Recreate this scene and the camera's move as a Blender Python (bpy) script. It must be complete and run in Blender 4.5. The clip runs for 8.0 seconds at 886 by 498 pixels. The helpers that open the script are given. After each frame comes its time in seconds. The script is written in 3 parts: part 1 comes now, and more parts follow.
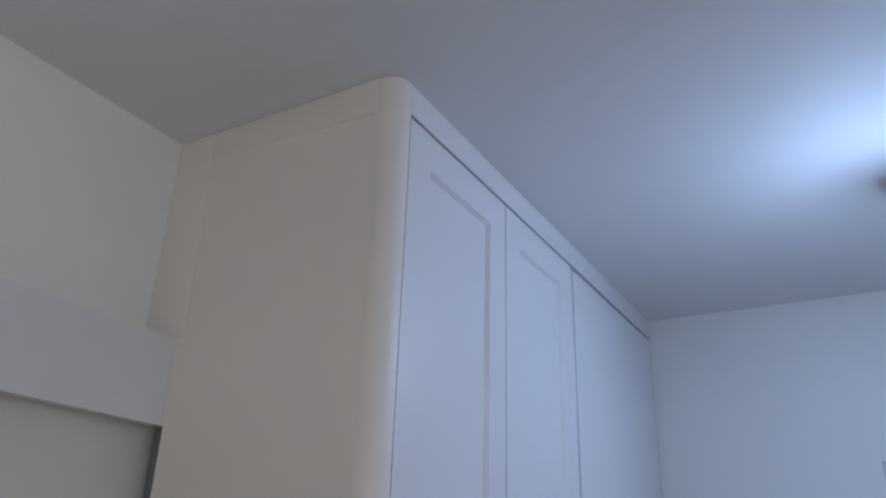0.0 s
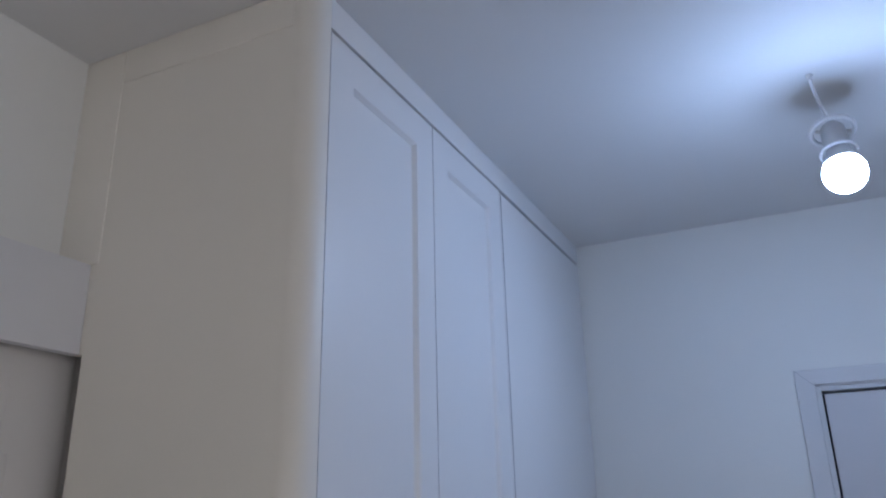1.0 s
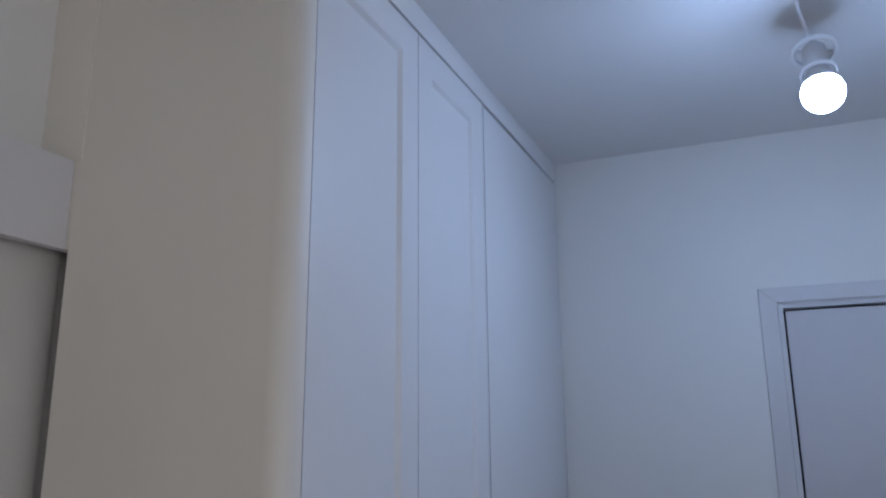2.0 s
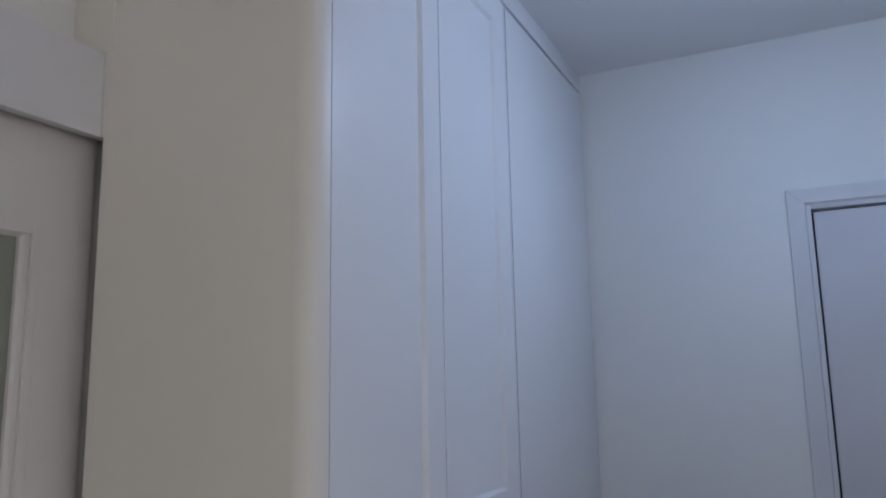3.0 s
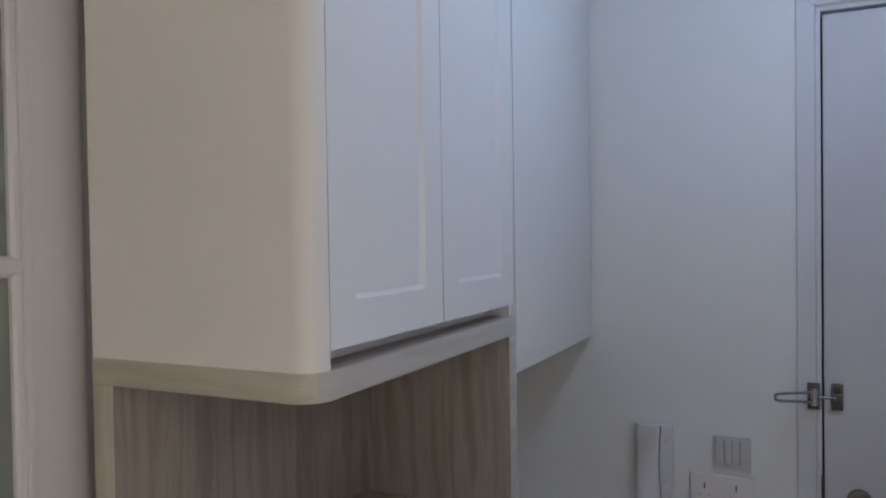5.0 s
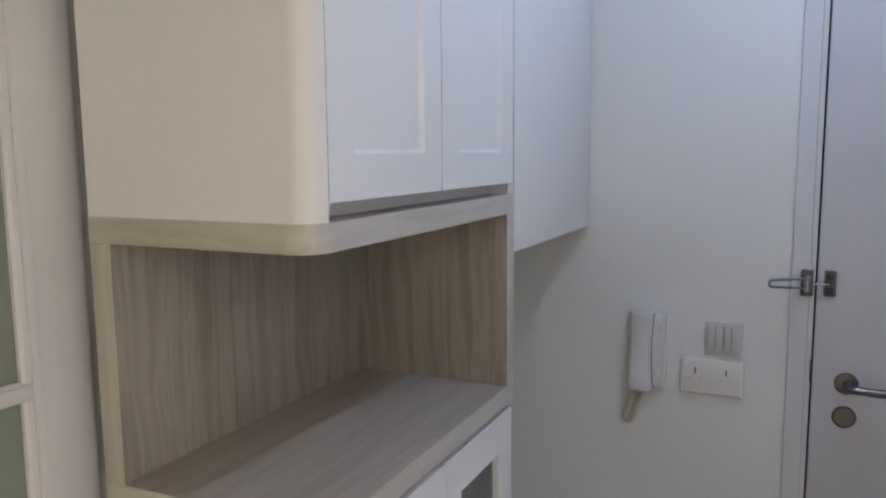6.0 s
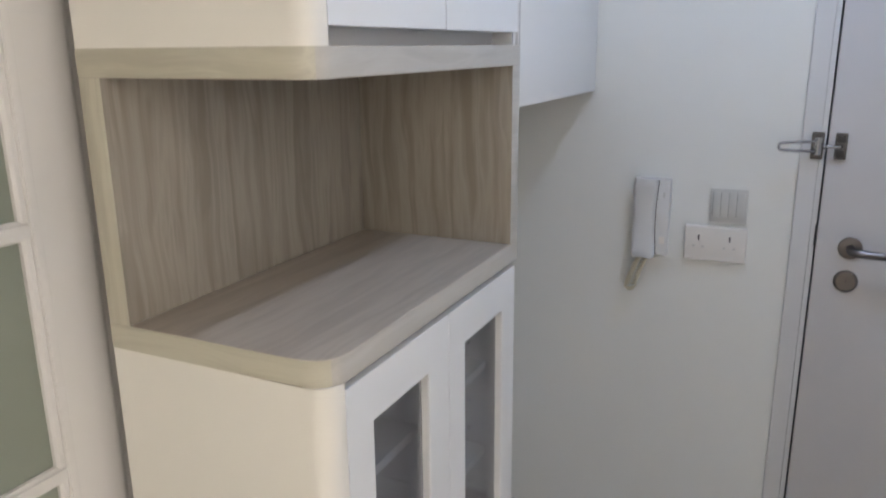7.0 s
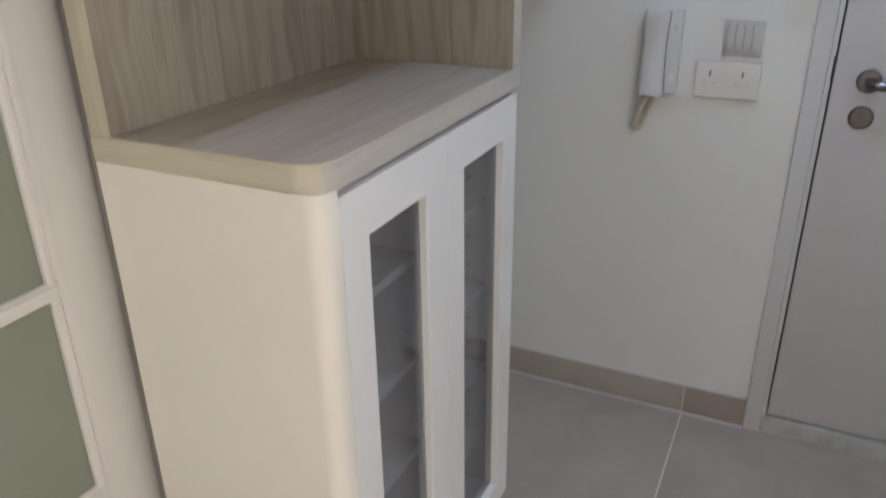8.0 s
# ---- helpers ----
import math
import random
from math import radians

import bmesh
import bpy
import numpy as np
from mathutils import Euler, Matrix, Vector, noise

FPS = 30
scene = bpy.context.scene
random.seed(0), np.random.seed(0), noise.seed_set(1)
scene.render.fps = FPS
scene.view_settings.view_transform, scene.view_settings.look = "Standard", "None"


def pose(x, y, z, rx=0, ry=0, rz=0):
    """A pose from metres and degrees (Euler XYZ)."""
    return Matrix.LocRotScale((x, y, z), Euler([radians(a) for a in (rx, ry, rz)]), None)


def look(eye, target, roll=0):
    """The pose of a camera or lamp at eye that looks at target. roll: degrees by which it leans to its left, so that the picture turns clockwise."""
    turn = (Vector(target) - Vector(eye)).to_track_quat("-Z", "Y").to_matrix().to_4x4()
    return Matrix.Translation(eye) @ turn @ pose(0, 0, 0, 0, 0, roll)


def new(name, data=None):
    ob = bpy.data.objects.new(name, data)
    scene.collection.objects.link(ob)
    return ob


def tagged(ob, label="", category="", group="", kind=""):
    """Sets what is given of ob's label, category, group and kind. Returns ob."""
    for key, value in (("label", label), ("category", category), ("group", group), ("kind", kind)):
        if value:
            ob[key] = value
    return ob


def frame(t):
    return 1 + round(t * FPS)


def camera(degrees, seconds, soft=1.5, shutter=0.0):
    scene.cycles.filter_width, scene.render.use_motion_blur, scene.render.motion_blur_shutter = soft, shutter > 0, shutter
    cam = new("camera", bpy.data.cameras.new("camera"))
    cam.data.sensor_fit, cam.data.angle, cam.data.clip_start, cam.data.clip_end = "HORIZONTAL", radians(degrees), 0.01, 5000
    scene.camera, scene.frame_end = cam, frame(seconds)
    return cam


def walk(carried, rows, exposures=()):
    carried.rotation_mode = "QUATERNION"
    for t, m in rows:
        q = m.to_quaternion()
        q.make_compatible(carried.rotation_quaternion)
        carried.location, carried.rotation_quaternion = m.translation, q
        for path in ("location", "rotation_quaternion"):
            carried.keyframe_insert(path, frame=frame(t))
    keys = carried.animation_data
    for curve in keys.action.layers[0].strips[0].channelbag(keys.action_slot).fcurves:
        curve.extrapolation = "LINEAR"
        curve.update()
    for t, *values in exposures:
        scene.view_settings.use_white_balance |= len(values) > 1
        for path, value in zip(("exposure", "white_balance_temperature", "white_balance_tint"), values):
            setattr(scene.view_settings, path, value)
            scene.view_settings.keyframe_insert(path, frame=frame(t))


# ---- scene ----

cam = camera(60.7, 8.0, soft=2.0, shutter=0.3)
PATH = [
    (0, (0.509, -0.721, 1.877), (-0.426, 0.856, 2.677), 1.9),
    (0.2, (0.51, -0.71, 1.864), (-0.401, 0.864, 2.695), 0.5),
    (0.5, (0.513, -0.696, 1.867), (-0.376, 0.926, 2.627), -0.0),
    (0.8, (0.51, -0.698, 1.858), (-0.323, 0.985, 2.548), -1.0),
    (1, (0.508, -0.697, 1.848), (-0.298, 1.01, 2.509), -1.3),
    (1.5, (0.495, -0.701, 1.824), (-0.262, 1.057, 2.403), -1.2),
    (1.7, (0.495, -0.707, 1.824), (-0.245, 1.074, 2.353), -0.6),
    (2.8, (0.508, -0.722, 1.746), (-0.34, 1.055, 2.1), -0.6),
    (3, (0.513, -0.715, 1.715), (-0.343, 1.06, 2.053), -1.1),
    (3.5, (0.51, -0.709, 1.689), (-0.354, 1.077, 1.935), -1.4),
    (4, (0.508, -0.706, 1.657), (-0.361, 1.089, 1.811), -1.0),
    (4.5, (0.512, -0.709, 1.628), (-0.36, 1.089, 1.687), -0.9),
    (5.8, (0.505, -0.711, 1.537), (-0.352, 1.084, 1.327), -0.6),
    (6, (0.502, -0.708, 1.519), (-0.351, 1.084, 1.265), -0.5),
    (6.5, (0.496, -0.706, 1.483), (-0.345, 1.07, 1.107), -0.4),
    (7, (0.49, -0.7, 1.435), (-0.342, 1.045, 0.92), -0.6),
    (7.5, (0.484, -0.688, 1.388), (-0.329, 1.016, 0.726), -0.7),
    (8, (0.485, -0.682, 1.335), (-0.306, 0.962, 0.516), -0.8),
]
walk(cam, [(t, look(eye, target, roll)) for t, eye, target, roll in PATH],
     exposures=[(0.0, -0.34, 5370, 13), (1.7, -0.45, 5370, 13), (3.0, -0.36, 5510, 13), (3.5, -0.30, 5640, 13), (4.5, -0.17, 5810, 12),
                (5.8, 0.29, 6000, 12), (6.2, 0.60, 6040, 10), (6.6, 0.83, 6050, 9.5), (7.1, 0.95, 6090, 9.5), (8.0, 0.91, 6130, 9)])

# ---- light: one cool bulb in the hall, a warm ceiling panel in the living room, an added window fill ----
BULB_STRENGTH, BULB_COLOUR = 222.0, (0.60, 0.745, 1.0)
ROOM_STRENGTH, ROOM_COLOUR = 8.4, (1.0, 0.89, 0.765)
FILL_STRENGTH, FILL_COLOUR = 3.5, (1.0, 0.872, 0.735)
world = bpy.data.worlds.new("world")
scene.world = world
world.use_nodes = True
world.node_tree.nodes["Background"].inputs["Color"].default_value = (0.02, 0.02, 0.025, 1)
world.node_tree.nodes["Background"].inputs["Strength"].default_value = 0.3

# ---- main measures ----
FAR = 1.24        # entrance wall
LEFT = -0.434     # wall above the sliding door
CEIL = 2.532
RIGHT, BACK = 3.4, -4.6
CAB_BACK = -0.36  # rear of the tall cabinet
CAB_END = 0.66    # its far side
SLAB_LOW, SLAB_HIGH = (1.031, 1.068), (1.402, 1.438)
DOOR_TOP = 2.477


# ---- materials ----
def material(name):
    m = bpy.data.materials.new(name)
    m.use_nodes = True
    return m, m.node_tree.nodes, m.node_tree.links, m.node_tree.nodes["Principled BSDF"]


def coords(nodes, links, scale=(1, 1, 1)):
    tc, mp = nodes.new("ShaderNodeTexCoord"), nodes.new("ShaderNodeMapping")
    mp.inputs["Scale"].default_value = scale
    links.new(tc.outputs["Object"], mp.inputs["Vector"])
    return mp.outputs["Vector"]


def noise_node(nodes, links, vec, scale, detail=4.0, rough=0.55, distortion=0.0):
    n = nodes.new("ShaderNodeTexNoise")
    n.inputs["Scale"].default_value, n.inputs["Detail"].default_value = scale, detail
    n.inputs["Roughness"].default_value, n.inputs["Distortion"].default_value = rough, distortion
    links.new(vec, n.inputs["Vector"])
    return n.outputs["Fac"]


def ramp(nodes, links, fac, stops):
    r = nodes.new("ShaderNodeValToRGB")
    while len(r.color_ramp.elements) < len(stops):
        r.color_ramp.elements.new(0.5)
    for e, (p, c) in zip(r.color_ramp.elements, stops):
        e.position, e.color = p, (*c, 1)
    links.new(fac, r.inputs["Fac"])
    return r.outputs["Color"]


def bump(nodes, links, bsdf, height, strength, distance):
    b = nodes.new("ShaderNodeBump")
    b.inputs["Strength"].default_value, b.inputs["Distance"].default_value = strength, distance
    links.new(height, b.inputs["Height"])
    links.new(b.outputs["Normal"], bsdf.inputs["Normal"])


def remap(nodes, links, fac, lo, hi):
    r = nodes.new("ShaderNodeMapRange")
    r.inputs["From Min"].default_value, r.inputs["From Max"].default_value = 0.3, 0.7
    r.inputs["To Min"].default_value, r.inputs["To Max"].default_value = lo, hi
    links.new(fac, r.inputs["Value"])
    return r.outputs["Result"]


def painted(name, colour, rough=0.5, vary=0.04, stain_scale=2.0, grain=220.0, relief=0.15, gloss_vary=0.03):
    """Paint or lacquer: slight tone drift, fine relief and uneven gloss."""
    m, n, l, b = material(name)
    v = coords(n, l)
    lo = tuple(c * (1 - vary) for c in colour)
    hi = tuple(min(1, c * (1 + vary)) for c in colour)
    l.new(ramp(n, l, noise_node(n, l, v, stain_scale, 5), [(0.3, lo), (0.7, hi)]), b.inputs["Base Color"])
    l.new(remap(n, l, noise_node(n, l, v, 6.0, 4), rough - gloss_vary, rough + gloss_vary), b.inputs["Roughness"])
    bump(n, l, b, noise_node(n, l, v, grain, 3), relief, 0.001)
    return m


def laminate(name, axis, light, mid, dark, rough=0.42, wavy=0.010):
    """Printed wood grain along one axis: wandering streaks of three widths over a slow drift of tone."""
    m, n, l, b = material(name)
    slow = [9.0, 9.0, 9.0]
    slow[axis] = 4.5
    sway = n.new("ShaderNodeTexNoise")
    sway.inputs["Scale"].default_value, sway.inputs["Detail"].default_value = 1.0, 2.0
    l.new(coords(n, l, slow), sway.inputs["Vector"])
    centred = n.new("ShaderNodeVectorMath")
    centred.operation = "SUBTRACT"
    l.new(sway.outputs["Color"], centred.inputs[0])
    centred.inputs[1].default_value = (0.5, 0.5, 0.5)
    grown = n.new("ShaderNodeVectorMath")
    grown.operation = "SCALE"
    l.new(centred.outputs[0], grown.inputs[0])
    grown.inputs["Scale"].default_value = wavy * 4
    bent = n.new("ShaderNodeVectorMath")
    bent.operation = "ADD"
    l.new(coords(n, l), bent.inputs[0])
    l.new(grown.outputs[0], bent.inputs[1])

    def streaks(across, along, detail, rough_, distortion):
        mp = n.new("ShaderNodeMapping")
        scale = [across, across, across]
        scale[axis] = along
        mp.inputs["Scale"].default_value = scale
        l.new(bent.outputs[0], mp.inputs["Vector"])
        return noise_node(n, l, mp.outputs["Vector"], 1.0, detail, rough_, distortion)

    wide, thin = streaks(38.0, 2.2, 3, 0.5, 0.7), streaks(150.0, 3.0, 4, 0.6, 0.3)
    drift = noise_node(n, l, coords(n, l, (5, 5, 5)), 1.0, 2)
    total = wide
    for source, weight in ((thin, 0.30), (drift, 0.22)):
        add = n.new("ShaderNodeMath")
        add.operation = "MULTIPLY_ADD"
        l.new(source, add.inputs[0])
        add.inputs[1].default_value = weight
        l.new(total, add.inputs[2])
        total = add.outputs[0]
    l.new(ramp(n, l, total, [(0.60, dark), (0.73, mid), (0.84, light), (0.96, mid)]), b.inputs["Base Color"])
    l.new(remap(n, l, thin, rough - 0.05, rough + 0.08), b.inputs["Roughness"])
    bump(n, l, b, thin, 0.12, 0.0008)
    return m


def plain(name, colour, rough=0.4, metal=0.0, vary=0.02):
    m, n, l, b = material(name)
    v = coords(n, l)
    b.inputs["Metallic"].default_value = metal
    lo, hi = tuple(c * (1 - vary) for c in colour), tuple(min(1, c * (1 + vary)) for c in colour)
    l.new(ramp(n, l, noise_node(n, l, v, 9.0, 3), [(0.3, lo), (0.7, hi)]), b.inputs["Base Color"])
    l.new(remap(n, l, noise_node(n, l, v, 25.0, 3), max(0.02, rough - vary), rough + vary), b.inputs["Roughness"])
    return m


def emitter(name, colour, strength):
    m, n, l, b = material(name)
    b.inputs["Base Color"].default_value = (0.9, 0.9, 0.9, 1)
    b.inputs["Emission Color"].default_value = (*colour, 1)
    b.inputs["Emission Strength"].default_value = strength
    return m


WALL = painted("wall_paint", (0.80, 0.80, 0.775), 0.62, 0.015, 1.3, 160.0, 0.22)
CEILING = painted("ceiling_paint", (0.80, 0.80, 0.80), 0.75, 0.015, 1.1, 140.0, 0.2)
LACQUER = painted("white_lacquer", (0.80, 0.80, 0.80), 0.36, 0.012, 1.6, 90.0, 0.012, 0.012)
END_WHITE = painted("cream_foil", (0.81, 0.779, 0.712), 0.45, 0.015, 1.8, 120.0, 0.08)
DOOR_PAINT = painted("entrance_door_paint", (0.605, 0.59, 0.60), 0.56, 0.025, 1.7, 120.0, 0.10)
TRIM = painted("trim_paint", (0.665, 0.66, 0.665), 0.55, 0.02, 3.0, 120.0, 0.08)
SLIDER = painted("sliding_door_paint", (0.68, 0.66, 0.635), 0.38, 0.015, 2.5, 110.0, 0.07)
PELMET = painted("pelmet_paint", (0.74, 0.74, 0.76), 0.45, 0.02, 2.5, 110.0, 0.08)
MELAMINE = painted("white_melamine", (0.72, 0.72, 0.74), 0.45, 0.02, 3.0, 120.0, 0.06)
# darker tones than the slabs' oak: the niche's shade is mixed into them
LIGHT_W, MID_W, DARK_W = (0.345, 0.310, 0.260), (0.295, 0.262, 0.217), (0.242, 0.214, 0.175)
WOOD_UP_SHADED = laminate("greyed_oak_upright_grain_shaded", 2, LIGHT_W, MID_W, DARK_W)
WOOD_ALONG = laminate("greyed_oak_long_grain", 1, (0.53, 0.468, 0.40), (0.49, 0.43, 0.366), (0.435, 0.38, 0.322), 0.42)
EDGE_ALONG = laminate("edge_band_long_grain", 1, (0.53, 0.505, 0.462), (0.495, 0.47, 0.428), (0.455, 0.43, 0.388))
EDGE_ACROSS = laminate("edge_band_cross_grain", 0, (0.55, 0.52, 0.42), (0.51, 0.48, 0.385), (0.45, 0.42, 0.335))
EDGE_UP = laminate("edge_band_upright_grain", 2, (0.55, 0.52, 0.42), (0.51, 0.48, 0.385), (0.45, 0.42, 0.335))
STEEL = plain("brushed_steel", (0.165, 0.153, 0.150), 0.32, 1.0)
GUNMETAL = plain("dark_polished_metal", (0.13, 0.13, 0.14), 0.22, 1.0)
CHROME = plain("chrome", (0.40, 0.40, 0.42), 0.16, 1.0)
DARK_METAL = plain("dark_metal", (0.06, 0.06, 0.065), 0.4, 0.6)
RUBBER = plain("black_seal", (0.03, 0.03, 0.036), 0.7)
PLASTIC = plain("white_plastic", (0.70, 0.70, 0.705), 0.30, 0.0, 0.004)
SOCKET_WHITE = plain("socket_plastic", (0.79, 0.755, 0.72), 0.36, 0.0, 0.005)
SWITCH_GREY = plain("pale_grey_plastic", (0.58, 0.575, 0.56), 0.35)
SWITCH_GAP = plain("rocker_gap_grey", (0.27, 0.27, 0.26), 0.5)
PIN_GREY = plain("shuttered_slot_grey", (0.62, 0.60, 0.58), 0.45)
SLOT = plain("slot_dark", (0.05, 0.045, 0.045), 0.6)
CREAM = plain("cream_cord", (0.62, 0.56, 0.42), 0.45)
GROUT = plain("pale_grout", (0.74, 0.72, 0.69), 0.7)
SEALANT_DULL = plain("dulled_sealant", (0.54, 0.525, 0.50), 0.4)
SEALANT = plain("white_sealant", (0.66, 0.65, 0.63), 0.5)
CORD = plain("white_flex", (0.70, 0.70, 0.72), 0.4)
HOLDER = plain("lampholder_plastic", (0.60, 0.60, 0.60), 0.4)
JOINT = plain("mitre_filler_grey", (0.42, 0.42, 0.44), 0.6)
# grey for faces inside gaps: the seams' shade put into the colour
SEAM_SHADE = plain("seam_shade_grey", (0.38, 0.38, 0.405), 0.55)
HOLE = plain("pin_hole", (0.10, 0.10, 0.11), 0.6)
BULB = emitter("bulb_glow", BULB_COLOUR, BULB_STRENGTH)
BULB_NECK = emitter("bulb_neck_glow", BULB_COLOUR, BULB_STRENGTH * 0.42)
PANEL_GLOW = emitter("room_light_glow", ROOM_COLOUR, ROOM_STRENGTH)
FILL_GLOW = emitter("window_fill_glow", FILL_COLOUR, FILL_STRENGTH)


def make_tile(name, tone):
    m, n, l, b = material(name)
    info = n.new("ShaderNodeObjectInfo")
    v = coords(n, l)
    shift = n.new("ShaderNodeVectorMath")
    shift.operation = "ADD"
    l.new(v, shift.inputs[0])
    l.new(info.outputs["Random"], shift.inputs[1])
    cloud = noise_node(n, l, shift.outputs[0], 5.0, 6, 0.6, 0.6)
    l.new(ramp(n, l, cloud, [(p, tuple(k * c for k, c in zip(v3, tone))) for p, v3 in ((0.25, (0.36, 0.328, 0.30)), (0.55, (0.41, 0.375, 0.347)), (0.8, (0.45, 0.415, 0.385)))]), b.inputs["Base Color"])
    l.new(remap(n, l, noise_node(n, l, v, 9.0, 5), 0.06, 0.13), b.inputs["Roughness"])
    bump(n, l, b, noise_node(n, l, v, 6.0, 3), 0.03, 0.002)
    return m


TILE = make_tile("grey_porcelain", (1.12, 1.10, 1.06))
TILE_BROWN = make_tile("browner_porcelain", (0.98, 0.92, 0.86))


def make_marble():
    m, n, l, b = material("white_marble")
    v = coords(n, l)
    l.new(ramp(n, l, noise_node(n, l, v, 9.0, 8, 0.65, 1.5), [(0.35, (0.40, 0.41, 0.40)), (0.5, (0.53, 0.53, 0.51)), (0.7, (0.60, 0.595, 0.58))]), b.inputs["Base Color"])
    b.inputs["Roughness"].default_value = 0.3
    return m


MARBLE = make_marble()


def make_frosted():
    """Green-grey frosted glass: part of the light passes, scattered, part is scattered back."""
    m, n, l, b = material("frosted_green_glass")
    v = coords(n, l)
    l.new(ramp(n, l, noise_node(n, l, v, 3.0, 3), [(0.3, (0.285, 0.315, 0.255)), (0.7, (0.32, 0.35, 0.288))]), b.inputs["Base Color"])
    b.inputs["Transmission Weight"].default_value = 0.25
    b.inputs["Roughness"].default_value = 0.32
    bump(n, l, b, noise_node(n, l, v, 400.0, 2), 0.15, 0.0005)
    return m


def make_glass():
    """Faintly smoked clear glass with its own two reflecting faces."""
    m, n, l, b = material("clear_glass")
    b.inputs["Base Color"].default_value = (0.51, 0.52, 0.56, 1)
    b.inputs["Transmission Weight"].default_value = 1.0
    b.inputs["IOR"].default_value = 1.45
    b.inputs["Roughness"].default_value = 0.0
    return m


FROSTED, GLASS = make_frosted(), make_glass()


# ---- mesh helpers ----
def box(bm, x0, x1, y0, y1, z0, z1, bevel=0.0, segments=2, mat=0):
    made = bmesh.ops.create_cube(bm, size=1.0)
    verts = made["verts"]
    bmesh.ops.transform(bm, verts=verts, matrix=Matrix.Translation(((x0 + x1) / 2, (y0 + y1) / 2, (z0 + z1) / 2))
                        @ Matrix.Diagonal((x1 - x0, y1 - y0, z1 - z0, 1)))
    faces = {f for v in verts for f in v.link_faces}
    for f in faces:
        f.material_index = mat
    if bevel:
        edges = {e for v in verts for e in v.link_edges}
        bmesh.ops.bevel(bm, geom=list(edges), offset=bevel, segments=segments, affect="EDGES", profile=0.6)
    return bm


def boxed(*args, **kw):
    return box(bmesh.new(), *args, **kw)


def prism(outline, z0, z1, bevel=0.0):
    """An outline in x and y, given anticlockwise, drawn up from z0 to z1."""
    bm = bmesh.new()
    low = [bm.verts.new((x, y, z0)) for x, y in outline]
    high = [bm.verts.new((x, y, z1)) for x, y in outline]
    bm.faces.new(list(reversed(low)))
    bm.faces.new(high)
    k = len(outline)
    for i in range(k):
        bm.faces.new((low[i], low[(i + 1) % k], high[(i + 1) % k], high[i]))
    if bevel:
        rim = [e for e in bm.edges if abs(e.verts[0].co.z - e.verts[1].co.z) < 1e-6]
        bmesh.ops.bevel(bm, geom=rim, offset=bevel, segments=2, affect="EDGES", profile=0.6)
    return bm


def rounded_corner(x0, x1, y0, y1, r, steps=10):
    """A rectangle whose corner at x1, y0 is rounded."""
    arc = [(x1 - r + r * math.sin(a), y0 + r - r * math.cos(a)) for a in (math.pi / 2 * i / steps for i in range(steps + 1))]
    return [(x0, y0), *arc, (x1, y1), (x0, y1)]


def lathe(bm, centre, profile, axis="z", seg=28, mat=0):
    """A turned body: profile of (radius, height) along an axis through centre."""
    turn = {"z": Matrix(), "y": Matrix.Rotation(math.pi / 2, 4, "X"), "x": Matrix.Rotation(math.pi / 2, 4, "Y")}[axis]
    place = Matrix.Translation(centre) @ turn
    rings = []
    for r, h in profile:
        rings.append([bm.verts.new(place @ Vector((r * math.cos(2 * math.pi * i / seg), r * math.sin(2 * math.pi * i / seg), h)))
                      for i in range(seg)] if r > 1e-6 else [bm.verts.new(place @ Vector((0, 0, h)))])
    for a, b in zip(rings, rings[1:]):
        for i in range(seg):
            quad = [a[i % len(a)], a[(i + 1) % len(a)], b[(i + 1) % len(b)], b[i % len(b)]]
            quad = list(dict.fromkeys(quad))
            if len(quad) > 2:
                f = bm.faces.new(quad)
                f.material_index, f.smooth = mat, True
    bmesh.ops.recalc_face_normals(bm, faces=bm.faces)
    return bm


def tube(bm, pts, radius, seg=10):
    """A round rod along points."""
    pts = [Vector(p) for p in pts]
    rings, side = [], None
    for i, p in enumerate(pts):
        d = (pts[min(i + 1, len(pts) - 1)] - pts[max(i - 1, 0)]).normalized()
        if side is None:
            side = d.orthogonal().normalized()
        side = (side - d * side.dot(d)).normalized()
        up = d.cross(side)
        rings.append([bm.verts.new(p + radius * (math.cos(2 * math.pi * k / seg) * side + math.sin(2 * math.pi * k / seg) * up)) for k in range(seg)])
    for a, b in zip(rings, rings[1:]):
        for k in range(seg):
            bm.faces.new((a[k], a[(k + 1) % seg], b[(k + 1) % seg], b[k])).smooth = True
    bm.faces.new(list(reversed(rings[0])))
    bm.faces.new(rings[-1])
    bmesh.ops.recalc_face_normals(bm, faces=bm.faces)
    return bm


def torus(bm, centre, major, minor, axis="z", seg=36, ring=10):
    turn = {"z": Matrix(), "y": Matrix.Rotation(math.pi / 2, 4, "X")}[axis]
    place = Matrix.Translation(centre) @ turn
    grid = [[bm.verts.new(place @ Vector(((major + minor * math.cos(b)) * math.cos(a), (major + minor * math.cos(b)) * math.sin(a), minor * math.sin(b))))
             for b in (2 * math.pi * k / ring for k in range(ring))] for a in (2 * math.pi * i / seg for i in range(seg))]
    for i in range(seg):
        for k in range(ring):
            bm.faces.new((grid[i][k], grid[(i + 1) % seg][k], grid[(i + 1) % seg][(k + 1) % ring], grid[i][(k + 1) % ring])).smooth = True
    bmesh.ops.recalc_face_normals(bm, faces=bm.faces)
    return bm


